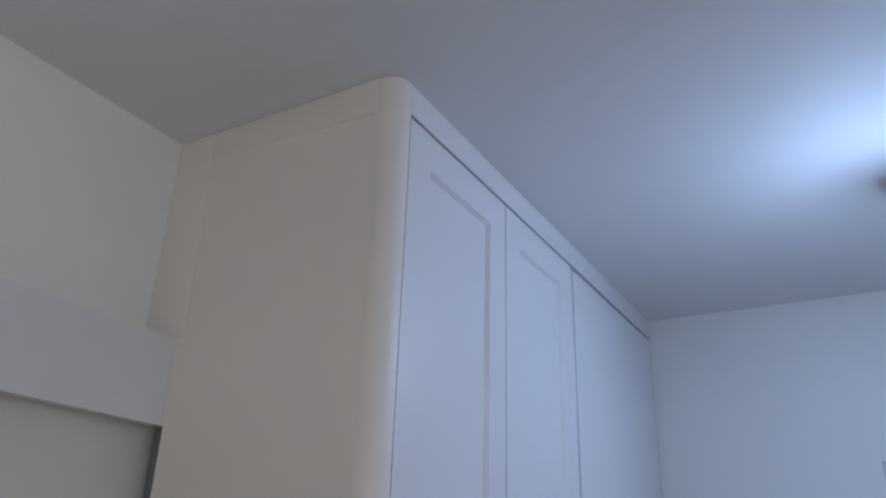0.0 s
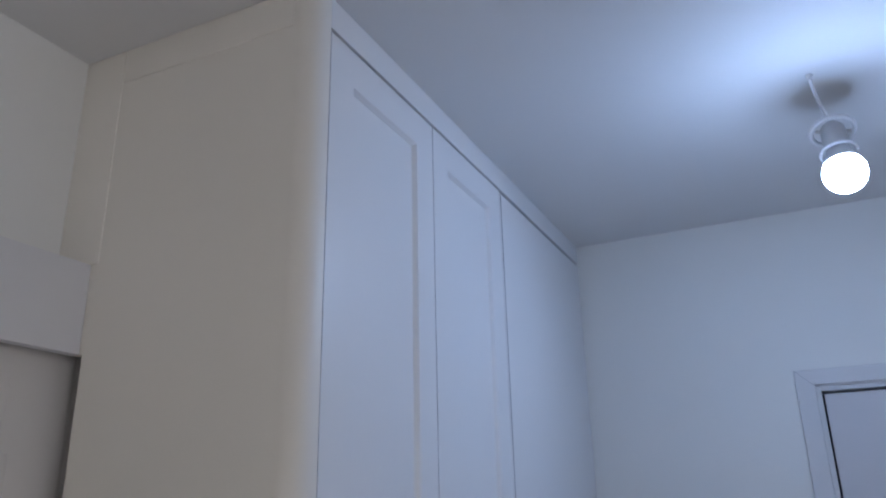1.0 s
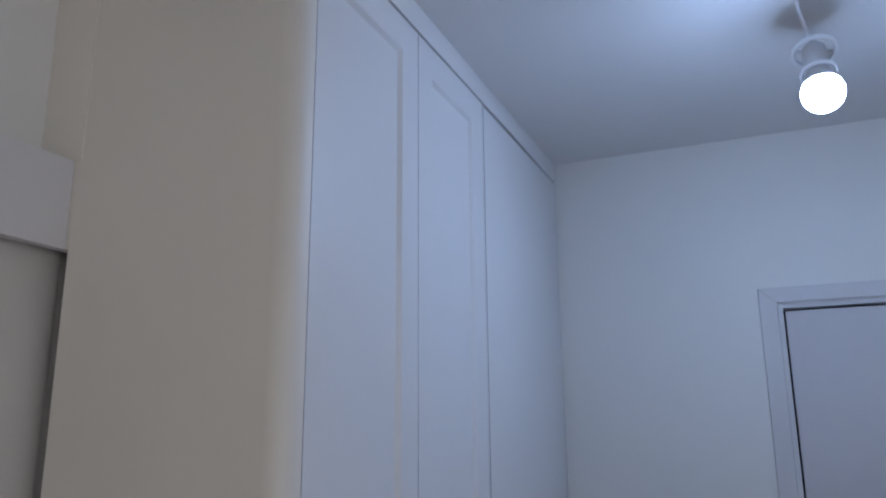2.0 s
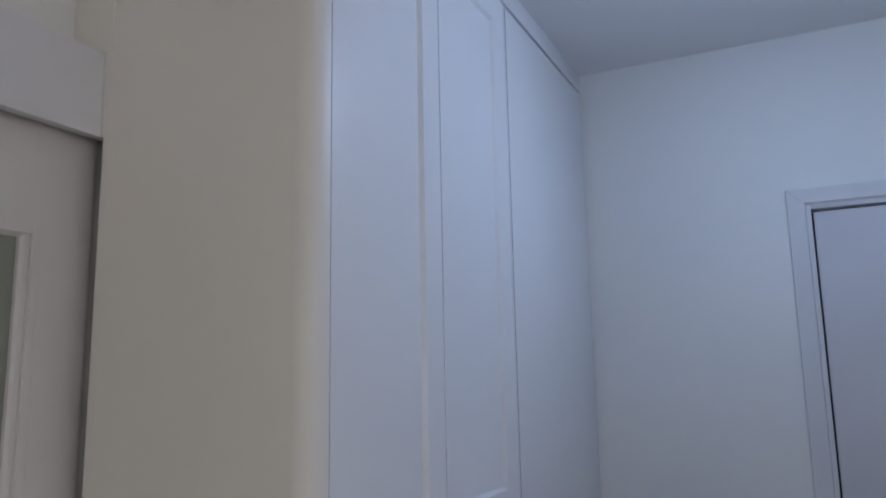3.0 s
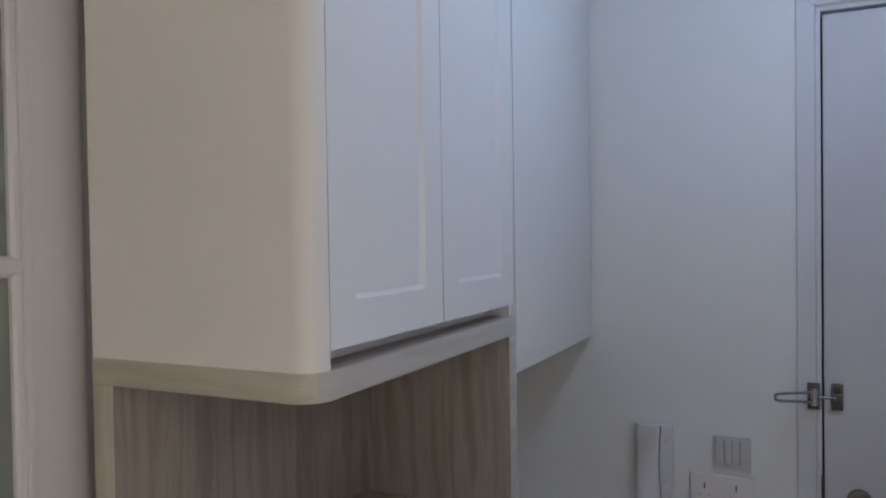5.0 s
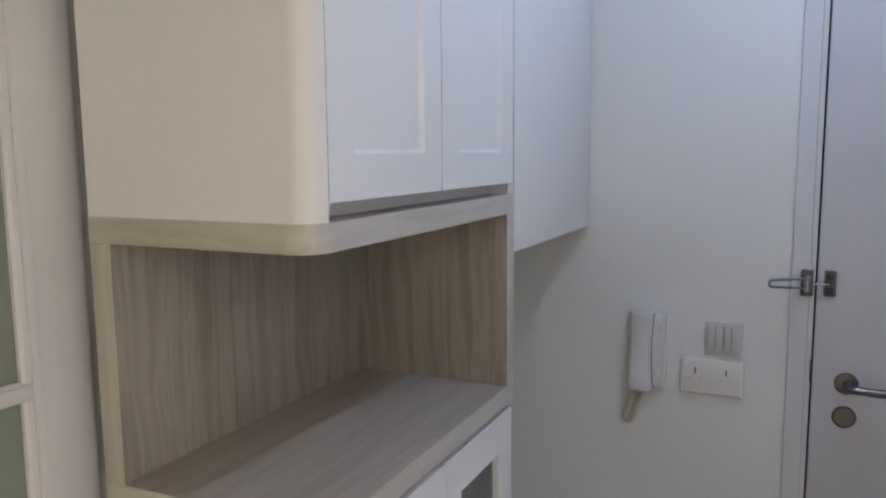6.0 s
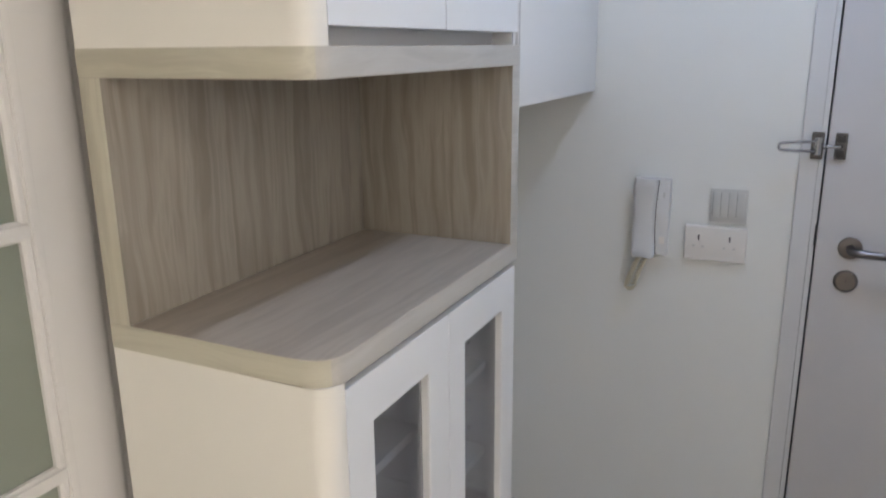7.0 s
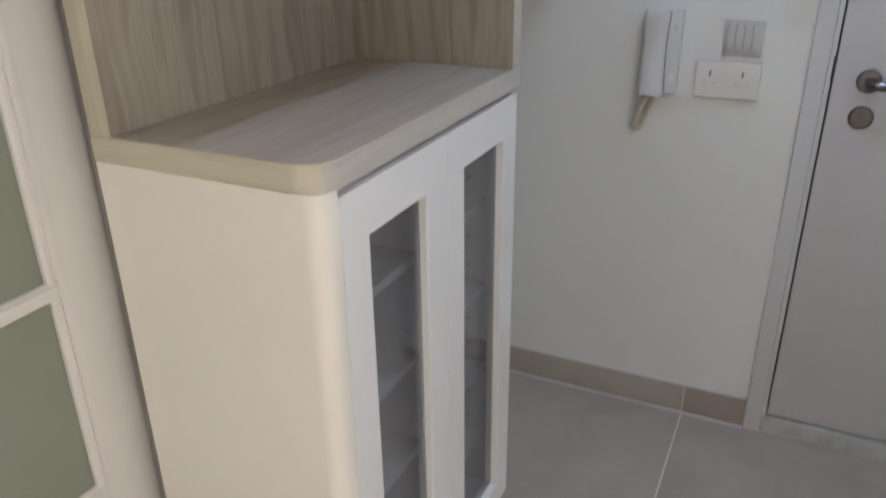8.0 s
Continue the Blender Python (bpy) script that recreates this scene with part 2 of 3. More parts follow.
def ring_frame(y0, y1, z0, z1, hy0, hy1, hz0, hz1, front, back, bevel=0.0):
    """A frame in the y-z plane with a hole, from x = back to x = front; the hole's front rim is bevelled."""
    bm = bmesh.new()

    def loop(a0, a1, b0, b1, x):
        return [bm.verts.new((x, y, z)) for y, z in ((a0, b0), (a1, b0), (a1, b1), (a0, b1))]

    e = 0.0005
    loops = [loop(y0, y1, z0, z1, back), loop(y0, y1, z0, z1, front - e), loop(y0 + e, y1 - e, z0 + e, z1 - e, front),
             loop(hy0 - bevel, hy1 + bevel, hz0 - bevel, hz1 + bevel, front), loop(hy0, hy1, hz0, hz1, front - max(bevel, 0.0008)), loop(hy0, hy1, hz0, hz1, back)]
    for a, b in zip(loops, loops[1:] + loops[:1]):
        for i in range(4):
            bm.faces.new((a[i], a[(i + 1) % 4], b[(i + 1) % 4], b[i]))
    bmesh.ops.recalc_face_normals(bm, faces=bm.faces)
    return bm


def shaker(y0, y1, z0, z1, inset, front=0.0, back=-0.02, depth=0.0064, bevel=0.0060):
    """A framed door leaf with a sunk panel."""
    bm = bmesh.new()
    e = 0.0005

    def loop(d, x):
        return [bm.verts.new((x, y, z)) for y, z in ((y0 + d, z0 + d), (y1 - d, z0 + d), (y1 - d, z1 - d), (y0 + d, z1 - d))]

    loops = [loop(0, back), loop(0, front - e), loop(e, front), loop(inset, front), loop(inset + bevel, front - depth - 0.001),
             loop(inset + bevel + 0.0010, front - depth - 0.001), loop(inset + bevel + 0.0013, front - depth)]
    # the leaf's outer edges take material 1, greyed as seam shade
    for k, (a, b) in enumerate(zip(loops, loops[1:])):
        for i in range(4):
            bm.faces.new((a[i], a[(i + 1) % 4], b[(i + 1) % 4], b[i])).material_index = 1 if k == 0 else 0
    bm.faces.new(loops[-1])
    bm.faces.new(list(reversed(loops[0])))
    bmesh.ops.recalc_face_normals(bm, faces=bm.faces)
    return bm


def facing(bm, rules):
    """Sets material numbers by the way a face looks: rules of (axis, sign, number)."""
    bm.normal_update()
    for f in bm.faces:
        for axis, sign, number in rules:
            if f.normal[axis] * sign > 0.6:
                f.material_index = number
    return bm


def thing(name, base, label, category, group="", kind=""):
    ob = new(name)
    ob.location = base
    ob.empty_display_size = 0.05
    return tagged(ob, label, category, group, kind)


def origin_of(ob):
    p = Vector(ob.location)
    while ob.parent:
        ob = ob.parent
        p += Vector(ob.location)
    return p


def part(name, bm, mats, parent=None, label="", kind=""):
    """Links a bmesh, given in the place's own metres, as one mesh under a thing or a part."""
    if parent is not None:
        bmesh.ops.translate(bm, verts=bm.verts, vec=-origin_of(parent))
    bm.normal_update()
    for f in bm.faces:
        f.smooth = True
    for e in bm.edges:
        e.smooth = len(e.link_faces) == 2 and e.calc_face_angle(0.0) < radians(24)
    me = bpy.data.meshes.new(name)
    bm.to_mesh(me)
    bm.free()
    for m in mats if isinstance(mats, (list, tuple)) else (mats,):
        me.materials.append(m)
    ob = new(name, me)
    if parent is not None:
        ob.parent = parent
    return tagged(ob, label, kind=kind)


def setting(name, bm, mats, label, category):
    return tagged(part(name, bm, mats), label, category, kind="structure")


# ---- shell of the hall and the room behind it ----
setting("ceiling", boxed(LEFT - 1.7, RIGHT + 0.1, BACK - 0.1, FAR + 0.12, CEIL, CEIL + 0.12), CEILING, "smooth white painted ceiling", "ceiling")
bm = boxed(LEFT - 0.1, 0.527, FAR, FAR + 0.12, -0.1, CEIL)
box(bm, 0.527, 1.43, FAR, FAR + 0.12, 2.104, CEIL)
box(bm, 1.43, RIGHT + 0.1, FAR, FAR + 0.12, -0.1, CEIL)
bmesh.ops.remove_doubles(bm, verts=bm.verts, dist=0.0001)
setting("wall_far", bm, WALL, "off-white painted wall around the entrance door", "wall")
bm = boxed(LEFT - 0.1, LEFT, 0.12, FAR, -0.1, CEIL)
box(bm, LEFT - 0.1, LEFT, -1.15, 0.12, 2.05, CEIL)
box(bm, LEFT - 0.1, LEFT, BACK, -1.15, -0.1, CEIL)
bmesh.ops.remove_doubles(bm, verts=bm.verts, dist=0.0001)
setting("wall_left", bm, WALL, "off-white painted wall above the sliding door", "wall")
# window opening out of view, added so that soft side light gets in
W0, W1, WZ0, WZ1 = -3.7, -1.2, 0.9, 2.35
bm = boxed(RIGHT, RIGHT + 0.1, BACK - 0.1, W0, -0.1, CEIL)
box(bm, RIGHT, RIGHT + 0.1, W1, FAR, -0.1, CEIL)
box(bm, RIGHT, RIGHT + 0.1, W0, W1, -0.1, WZ0)
box(bm, RIGHT, RIGHT + 0.1, W0, W1, WZ1, CEIL)
bmesh.ops.remove_doubles(bm, verts=bm.verts, dist=0.0001)
setting("wall_right", bm, WALL, "plain off-white painted wall with an added window opening", "wall")
window = thing("fill_window_1", (RIGHT + 0.05, (W0 + W1) / 2, WZ0), "unseen wide white-framed window, added to let in fill light", "window", kind="structure")
for a, b, c, d in ((W0, W0 + 0.05, WZ0, WZ1), (W1 - 0.05, W1, WZ0, WZ1), (W0 + 0.05, W1 - 0.05, WZ0, WZ0 + 0.05), (W0 + 0.05, W1 - 0.05, WZ1 - 0.05, WZ1)):
    part("window_frame", boxed(RIGHT + 0.02, RIGHT + 0.08, a, b, c, d, bevel=0.004), TRIM, window)
part("mullion", boxed(RIGHT + 0.03, RIGHT + 0.07, (W0 + W1) / 2 - 0.025, (W0 + W1) / 2 + 0.025, WZ0 + 0.05, WZ1 - 0.05, bevel=0.004), TRIM, window)
# glowing sheet that feeds warm fill through the added window
setting("backdrop", boxed(RIGHT + 0.4, RIGHT + 0.42, W0 - 1.0, W1 + 1.0, -0.1, CEIL + 0.6), FILL_GLOW, "glowing sheet added outside the unseen window as fill light", "sky")
setting("wall_back", boxed(LEFT - 0.1, RIGHT, BACK - 0.1, BACK, -0.1, CEIL), WALL, "plain off-white painted wall", "wall")
# wall out of view, added to shade the entrance wall from the living-room light
setting("wall_light_block", boxed(1.62, 1.72, -0.90, FAR, -0.1, CEIL), WALL, "unseen plain off-white wall, added to hold back the room light", "wall")
bm = boxed(LEFT - 1.7, LEFT - 1.6, -1.6, 0.5, -0.1, CEIL)
box(bm, LEFT - 1.6, LEFT - 0.1, -1.7, -1.6, -0.1, CEIL)
box(bm, LEFT - 1.6, LEFT - 0.1, 0.5, 0.6, -0.1, CEIL)
setting("wall_kitchen", bm, WALL, "plain walls of the room behind the sliding door", "wall")
floor = setting("floor", boxed(LEFT - 1.7, RIGHT, BACK, FAR + 0.12, -0.1, -0.0007), GROUT, "grey polished porcelain tile floor with pale joints", "floor")

# pelmet that hides the sliding door's track
bm = boxed(-0.382, -0.364, -1.7, -0.0006, 2.06, 2.187, bevel=0.002)
box(bm, LEFT, -0.382, -1.7, -0.0006, 2.170, 2.1865)
setting("pelmet", bm, PELMET, "white painted pelmet box over the sliding door", "trim")


# ---- entrance door and its frame ----
door = thing("door_1", (0.98, FAR, 0), "pale grey painted entrance door, closed, in a white frame", "door", kind="structure")
AX, AF = 0.486, FAR - 0.0105
part("architrave", boxed(AX, 0.527, AF, FAR + 0.0, 0.0, 2.143, bevel=0.0045, segments=3), TRIM, door)
part("architrave", boxed(1.43, 1.471, AF, FAR + 0.0, 0.0, 2.143, bevel=0.0045, segments=3), TRIM, door)
bm = bmesh.new()
vs = [bm.verts.new(p) for y in (AF - 0.0006, FAR) for p in ((0.4863, y, 2.1433), (0.5275, y, 2.1035), (1.4295, y, 2.1035), (1.4707, y, 2.1433))]
for q in ((0, 1, 2, 3), (7, 6, 5, 4), (0, 4, 5, 1), (1, 5, 6, 2), (2, 6, 7, 3), (3, 7, 4, 0)):
    bm.faces.new([vs[i] for i in q])
bmesh.ops.recalc_face_normals(bm, faces=bm.faces)
bmesh.ops.bevel(bm, geom=list(bm.edges), offset=0.0040, segments=3, affect="EDGES")
part("architrave", bm, TRIM, door)
for x0, x1 in ((0.4866, 0.5272), (1.4704, 1.4298)):
    bm = bmesh.new()
    d = 0.0006
    vs = [bm.verts.new((x, y, z)) for y in (AF - 0.0012, AF + 0.002) for x, z in ((x0, 2.1430 - d), (x0, 2.1430 + d), (x1, 2.1037 + d), (x1, 2.1037 - d))]
    for q in ((0, 1, 2, 3), (7, 6, 5, 4), (0, 4, 5, 1), (1, 5, 6, 2), (2, 6, 7, 3), (3, 7, 4, 0)):
        bm.faces.new([vs[i] for i in q])
    bmesh.ops.recalc_face_normals(bm, faces=bm.faces)
    part("mitre_joint", bm, JOINT, door)
part("door_lining", boxed(0.5272, 0.5375, AF + 0.006, FAR + 0.11, 0.05, 2.103, bevel=0.001), TRIM, door)
part("door_lining", boxed(1.4165, 1.4298, AF + 0.006, FAR + 0.11, 0.05, 2.103, bevel=0.001), TRIM, door)
part("door_lining", boxed(0.5375, 1.4165, AF + 0.006, FAR + 0.11, 2.093, 2.103, bevel=0.001), TRIM, door)
bm = boxed(0.5376, 0.556, FAR + 0.045, FAR + 0.075, 0.05, 2.0928)
box(bm, 1.40, 1.4164, FAR + 0.045, FAR + 0.075, 0.05, 2.0928)
box(bm, 0.556, 1.40, FAR + 0.045, FAR + 0.075, 2.07, 2.0928)
part("seal", bm, RUBBER, door, "black rubber door seal")
leaf = part("leaf", boxed(0.5422, 1.412, FAR + 0.004, FAR + 0.045, 0.056, 2.087, bevel=0.0015), DOOR_PAINT, door)
part("door_sill", boxed(0.527, 1.43, FAR - 0.003, FAR + 0.12, -0.002, 0.05, bevel=0.004), MARBLE, door, "white marble door sill")
part("landing_panel", boxed(0.5376, 1.4164, FAR + 0.09, FAR + 0.11, 0.05, 2.0928), RUBBER, door)

DF = FAR + 0.004
handle = part("handle", lathe(bmesh.new(), (0.614, DF, 0.974), [(0, 0.009), (0.018, 0.009), (0.0245, 0.007), (0.026, 0.004), (0.026, -0.001)], "y"), STEEL, leaf, "brushed steel lever handle on a round rose")
neck = [(0.614, DF - 0.006, 0.974), (0.614, DF - 0.03, 0.974)]
bend = [(0.614 + 0.02 * (1 - math.cos(a)), DF - 0.03 - 0.02 * math.sin(a), 0.974) for a in (math.pi / 2 * i / 6 for i in range(1, 7))]
part("lever", tube(bmesh.new(), neck + bend + [(0.65, DF - 0.0505, 0.973), (0.70, DF - 0.051, 0.972), (0.742, DF - 0.05, 0.971)], 0.0095, 14), STEEL, handle)
lock = part("escutcheon", lathe(bmesh.new(), (0.613, DF, 0.893), [(0, 0.0075), (0.020, 0.0075), (0.0245, 0.0055), (0.0262, 0.003), (0.0262, -0.001)], "y"), STEEL, leaf, "round brushed steel lock escutcheon")
bm = lathe(bmesh.new(), (0.613, DF, 0.897), [(0, 0.0080), (0.0078, 0.0080), (0.0085, 0.0076), (0.0085, 0.006)], "y", 18)
box(bm, 0.6095, 0.6165, DF - 0.0080, DF - 0.006, 0.877, 0.893)
part("cylinder", bm, STEEL, lock)
part("keyway", boxed(0.6124, 0.6138, DF - 0.0086, DF - 0.0070, 0.891, 0.902), DARK_METAL, lock)
part("strike_plate", boxed(0.5355, 0.5412, AF + 0.0045, AF + 0.009, 0.972, 1.026, bevel=0.0015), DARK_METAL, door, "dark metal strike plate in the frame's edge")

guard = thing("door_guard", (0.52, AF, 1.209), "chrome swing-bar door guard on frame and door", "door guard")
part("hinge_plate", boxed(0.507, 0.5335, AF - 0.0075, AF - 0.0002, 1.179, 1.241, bevel=0.003), GUNMETAL, guard)
part("hinge_barrel", tube(bmesh.new(), [(0.5215, AF - 0.013, 1.190), (0.5215, AF - 0.013, 1.230)], 0.0075, 14), CHROME, guard)
arm = [(0.5215, AF - 0.015, 1.2215), (0.50, AF - 0.026, 1.2205), (0.45, AF - 0.051, 1.2190)]
arm += [(0.4475 - 0.007 * math.sin(a), AF - 0.0525, 1.2110 + 0.008 * math.cos(a)) for a in (math.pi * i / 6 for i in range(1, 6))]
arm += [(0.45, AF - 0.051, 1.2030), (0.50, AF - 0.026, 1.1995), (0.5215, AF - 0.015, 1.1965)]
part("swing_bar", tube(bmesh.new(), arm, 0.0032, 10), CHROME, guard)
for z in (1.186, 1.234):
    part("screw", lathe(bmesh.new(), (0.527, AF - 0.0075, z), [(0, 0.0012), (0.0025, 0.001), (0.003, -0.0005)], "y", 12), DARK_METAL, guard)
stud = part("stud_plate", boxed(0.556, 0.5815, DF - 0.0085, DF - 0.0002, 1.178, 1.239, bevel=0.003), GUNMETAL, guard)
part("stud_recess", boxed(0.5595, 0.577, DF - 0.0092, DF - 0.0078, 1.184, 1.200, bevel=0.0015), DARK_METAL, stud)
part("stud_recess", boxed(0.5595, 0.577, DF - 0.0092, DF - 0.0078, 1.217, 1.233, bevel=0.0015), DARK_METAL, stud)
part("ball_stud", tube(bmesh.new(), [(0.571, DF - 0.004, 1.2085), (0.566, DF - 0.016, 1.2085), (0.558, DF - 0.019, 1.2085), (0.534, DF - 0.020, 1.2085)], 0.0036, 12), CHROME, stud)
part("ball", lathe(bmesh.new(), (0.533, DF - 0.020, 1.2085), [(0.0065 * math.sin(a), -0.0065 * math.cos(a)) for a in (math.pi * i / 8 for i in range(9))], "z", 14), CHROME, stud)


# ---- sliding door with frosted panes ----
SX = -0.402
slider = thing("sliding_door", (SX - 0.018, -0.5, 0), "white painted sliding door with frosted green glass panes, shut", "sliding door")
ROWS_Z = [0.150, 0.5035, 0.857, 1.2105, 1.564, 1.914]
Y_IN, Y_OUT = -0.067, -0.98
edge = [(SX - 0.016 + 0.016 * math.cos(a), -0.012 + 0.050 * math.sin(a)) for a in (math.pi / 2 * i / 14 for i in range(14))]
bm = prism([(SX - 0.030, Y_IN), (SX, Y_IN), *edge, (SX - 0.016, 0.09), (SX - 0.030, 0.09)], 0.006, 2.09)
for f in bm.faces:
    f.smooth = f.normal.z ** 2 < 0.5 and 0.02 < abs(f.normal.y) < 0.9999
part("stile", bm, SLIDER, slider)
part("stile", boxed(SX - 0.030, SX, -1.14, Y_OUT, 0.006, 2.09, bevel=0.002), SLIDER, slider)
part("top_rail", boxed(SX - 0.030, SX - 0.0003, Y_OUT, Y_IN, 1.914, 2.09), SLIDER, slider)
part("bottom_rail", boxed(SX - 0.030, SX - 0.0003, Y_OUT, Y_IN, 0.006, 0.150), SLIDER, slider)
Y_MID = (Y_IN + Y_OUT) / 2
part("mullion", boxed(SX - 0.026, SX - 0.001, Y_MID - 0.011, Y_MID + 0.011, 0.150, 1.914, bevel=0.003), SLIDER, slider)
for z in ROWS_Z[1:-1]:
    for a, b in ((Y_OUT, Y_MID - 0.011), (Y_MID + 0.011, Y_IN)):
        part("glazing_bar", boxed(SX - 0.026, SX - 0.001, a, b, z - 0.0098, z + 0.0098, bevel=0.003), SLIDER, slider)
for za, zb in zip(ROWS_Z, ROWS_Z[1:]):
    for a, b in ((Y_OUT, Y_MID - 0.011), (Y_MID + 0.011, Y_IN)):
        lo, hi = za + (0.0098 if za != ROWS_Z[0] else 0), zb - (0.0098 if zb != ROWS_Z[-1] else 0)
        pane = part("pane", boxed(SX - 0.022, SX - 0.016, a, b, lo, hi), FROSTED, slider, "frosted green-grey glass pane")
        part("bead", ring_frame(a, b, lo, hi, a + 0.011, b - 0.011, lo + 0.004, hi - 0.004, SX - 0.005, SX - 0.0155, 0.004), SLIDER, pane)
part("moulding", boxed(SX - 0.001, SX + 0.0012, Y_IN + 0.002, Y_IN + 0.014, 0.13, 1.93, bevel=0.0015), SLIDER, slider)


# ---- tall cabinet: white uppers, wood-look open niche, glazed base ----
END_T = 0.036
cab = thing("tall_cabinet", (-0.18, 0.33, 0), "tall white cabinet with an open wood-look niche and glazed base", "cabinet")
upper_end = part("end_panel", prism(rounded_corner(CAB_BACK, 0.0, 0.0, END_T, 0.029), SLAB_HIGH[1], CEIL - 0.0006), END_WHITE, cab, "cream-white end panel with a rounded edge")
lower_end = part("end_panel", prism(rounded_corner(CAB_BACK, 0.0, 0.0, END_T, 0.029), 0.0, SLAB_LOW[0]), END_WHITE, cab, "cream-white end panel with a rounded edge")
part("upper_carcass", boxed(CAB_BACK, -0.045, END_T + 0.0005, CAB_END, SLAB_HIGH[1] + 0.0005, 2.474), MELAMINE, cab)
part("side_edge", boxed(-0.0448, 0.0, 0.6577, 0.6630, SLAB_HIGH[1], 2.474, bevel=0.001), LACQUER, cab)
# white leaves whose edges are painted grey to darken the seams
part("upper_door", shaker(0.0378, 0.3460, 1.460, DOOR_TOP, 0.0575), (LACQUER, SEAM_SHADE), cab)
part("upper_door", shaker(0.3483, 0.6552, 1.460, DOOR_TOP, 0.0575), (LACQUER, SEAM_SHADE), cab)
part("end_block", boxed(-0.0448, -0.006, 0.6400, 0.6572, 1.4385, 1.4595), LACQUER, cab)
part("slit", boxed(-0.0065, -0.0055, 0.6412, 0.6432, 1.4387, 1.4593), DARK_METAL, cab)
for name, (z0, z1) in (("lower_slab", SLAB_LOW), ("upper_slab", SLAB_HIGH)):
    bm = prism(rounded_corner(CAB_BACK, 0.003, -0.001, CAB_END, 0.042), z0, z1, 0.0022)
    facing(bm, [(0, 1, 1), (1, -1, 2), (2, 1, 0), (2, -1, 0)])
    part(name, bm, (WOOD_ALONG, EDGE_ALONG, EDGE_ACROSS), cab, "greyed wood-look slab with a pale edge band")
# niche panels wear the darkened oak, recess shade included in its colour
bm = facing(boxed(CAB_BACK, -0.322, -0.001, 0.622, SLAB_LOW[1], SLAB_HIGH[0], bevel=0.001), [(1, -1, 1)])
part("niche_back", bm, (WOOD_UP_SHADED, EDGE_UP), cab, "greyed wood-look back panel with upright grain, toned down for niche shade")
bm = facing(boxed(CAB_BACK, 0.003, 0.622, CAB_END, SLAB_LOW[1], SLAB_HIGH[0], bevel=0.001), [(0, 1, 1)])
part("niche_side", bm, (WOOD_UP_SHADED, EDGE_ALONG), cab, "greyed wood-look side panel with upright grain, toned down for niche shade")

# base carcass: sides, back, floor, divider, shelves
part("base_side", boxed(CAB_BACK, -0.023, 0.642, CAB_END, 0.0, SLAB_LOW[0]), MELAMINE, cab)
part("base_side", boxed(CAB_BACK, -0.023, END_T + 0.0005, 0.052, 0.07, SLAB_LOW[0]), MELAMINE, cab)
part("base_back", boxed(CAB_BACK, -0.35, 0.052, 0.642, 0.07, SLAB_LOW[0]), MELAMINE, cab)
part("base_floor", boxed(-0.35, -0.023, 0.052, 0.642, 0.07, 0.088), MELAMINE, cab)
part("base_rail", boxed(-0.35, -0.023, 0.052, 0.642, 0.99, SLAB_LOW[0] - 0.0005), MELAMINE, cab)
# added grey strip that paints the shadow in the gap below the slab
part("gap_shade_strip", boxed(-0.022, -0.011, END_T + 0.0008, 0.6555, 1.0187, SLAB_LOW[0] - 0.0005), SEAM_SHADE, cab)
part("divider", boxed(-0.35, -0.045, 0.339, 0.355, 0.088, 0.99), MELAMINE, cab)
for z in (0.812, 0.618, 0.424, 0.236):
    for a, b in ((0.0525, 0.3385), (0.3555, 0.6415)):
        part("shelf", boxed(-0.35, -0.058, a, b, z - 0.017, z, bevel=0.001), LACQUER, cab)
for z in [0.14 + 0.064 * i for i in range(13)]:
    part("pin_hole", lathe(bmesh.new(), (-0.095, 0.6419, z), [(0, 0.0004), (0.0036, 0.0004), (0.0036, -0.0004)], "y", 10), HOLE, cab)
part("plinth", boxed(-0.06, -0.045, END_T, 0.642, 0.0, 0.068), LACQUER, cab)
for a, b, ha, hb in ((0.0385, 0.3460, 0.104, 0.272), (0.3485, 0.6555, 0.412, 0.590)):
    d = part("glazed_door", ring_frame(a, b, 0.070, 1.018, ha, hb, 0.135, 0.944, 0.0, -0.022, 0.0015), LACQUER, cab, "white framed door with a clear glass pane")
    g = part("pane", boxed(-0.018, -0.014, ha, hb, 0.135, 0.944), GLASS, d, "clear glass pane")
    g.visible_shadow = False

# filler strips between cabinets and ceiling
filler = thing("ceiling_filler", (-0.1, 0.0, 2.485), "white filler strips closing the gap to the ceiling", "filler strip")
part("front_strip", boxed(-0.03, 0.0, END_T + 0.0005, FAR - 0.001, 2.483, CEIL - 0.0005, bevel=0.0008), LACQUER, filler)
part("end_strip", boxed(-0.350, -0.036, -0.0012, 0.012, 2.4745, CEIL - 0.0008, bevel=0.0004), END_WHITE, filler, "cream-white end filler strip")
part("scribe_strip", boxed(LEFT + 0.0005, -0.3515, -0.0018, 0.03, 2.1875, CEIL - 0.0008, bevel=0.0005), END_WHITE, filler, "cream-white upright scribe strip")
part("scribe_strip", boxed(-0.3815, CAB_BACK - 0.0003, 0.0, 0.03, 2.061, 2.187), END_WHITE, filler)

# ---- wall cabinet beyond it ----
wallcab = thing("wall_cabinet", (-0.2, 0.95, 1.325), "white flat-fronted wall cabinet beside the tall cabinet", "cabinet")
part("body", boxed(LEFT + 0.001, -0.045, 0.6680, FAR - 0.002, 1.327, 2.468), MELAMINE, wallcab)
# its near edge is greyed too, as painted shade in the seam
part("door", facing(boxed(-0.0205, 0.0, 0.6662, FAR - 0.006, 1.325, DOOR_TOP - 0.0035, bevel=0.0006), [(1, -1, 1)]), (LACQUER, SEAM_SHADE), wallcab)

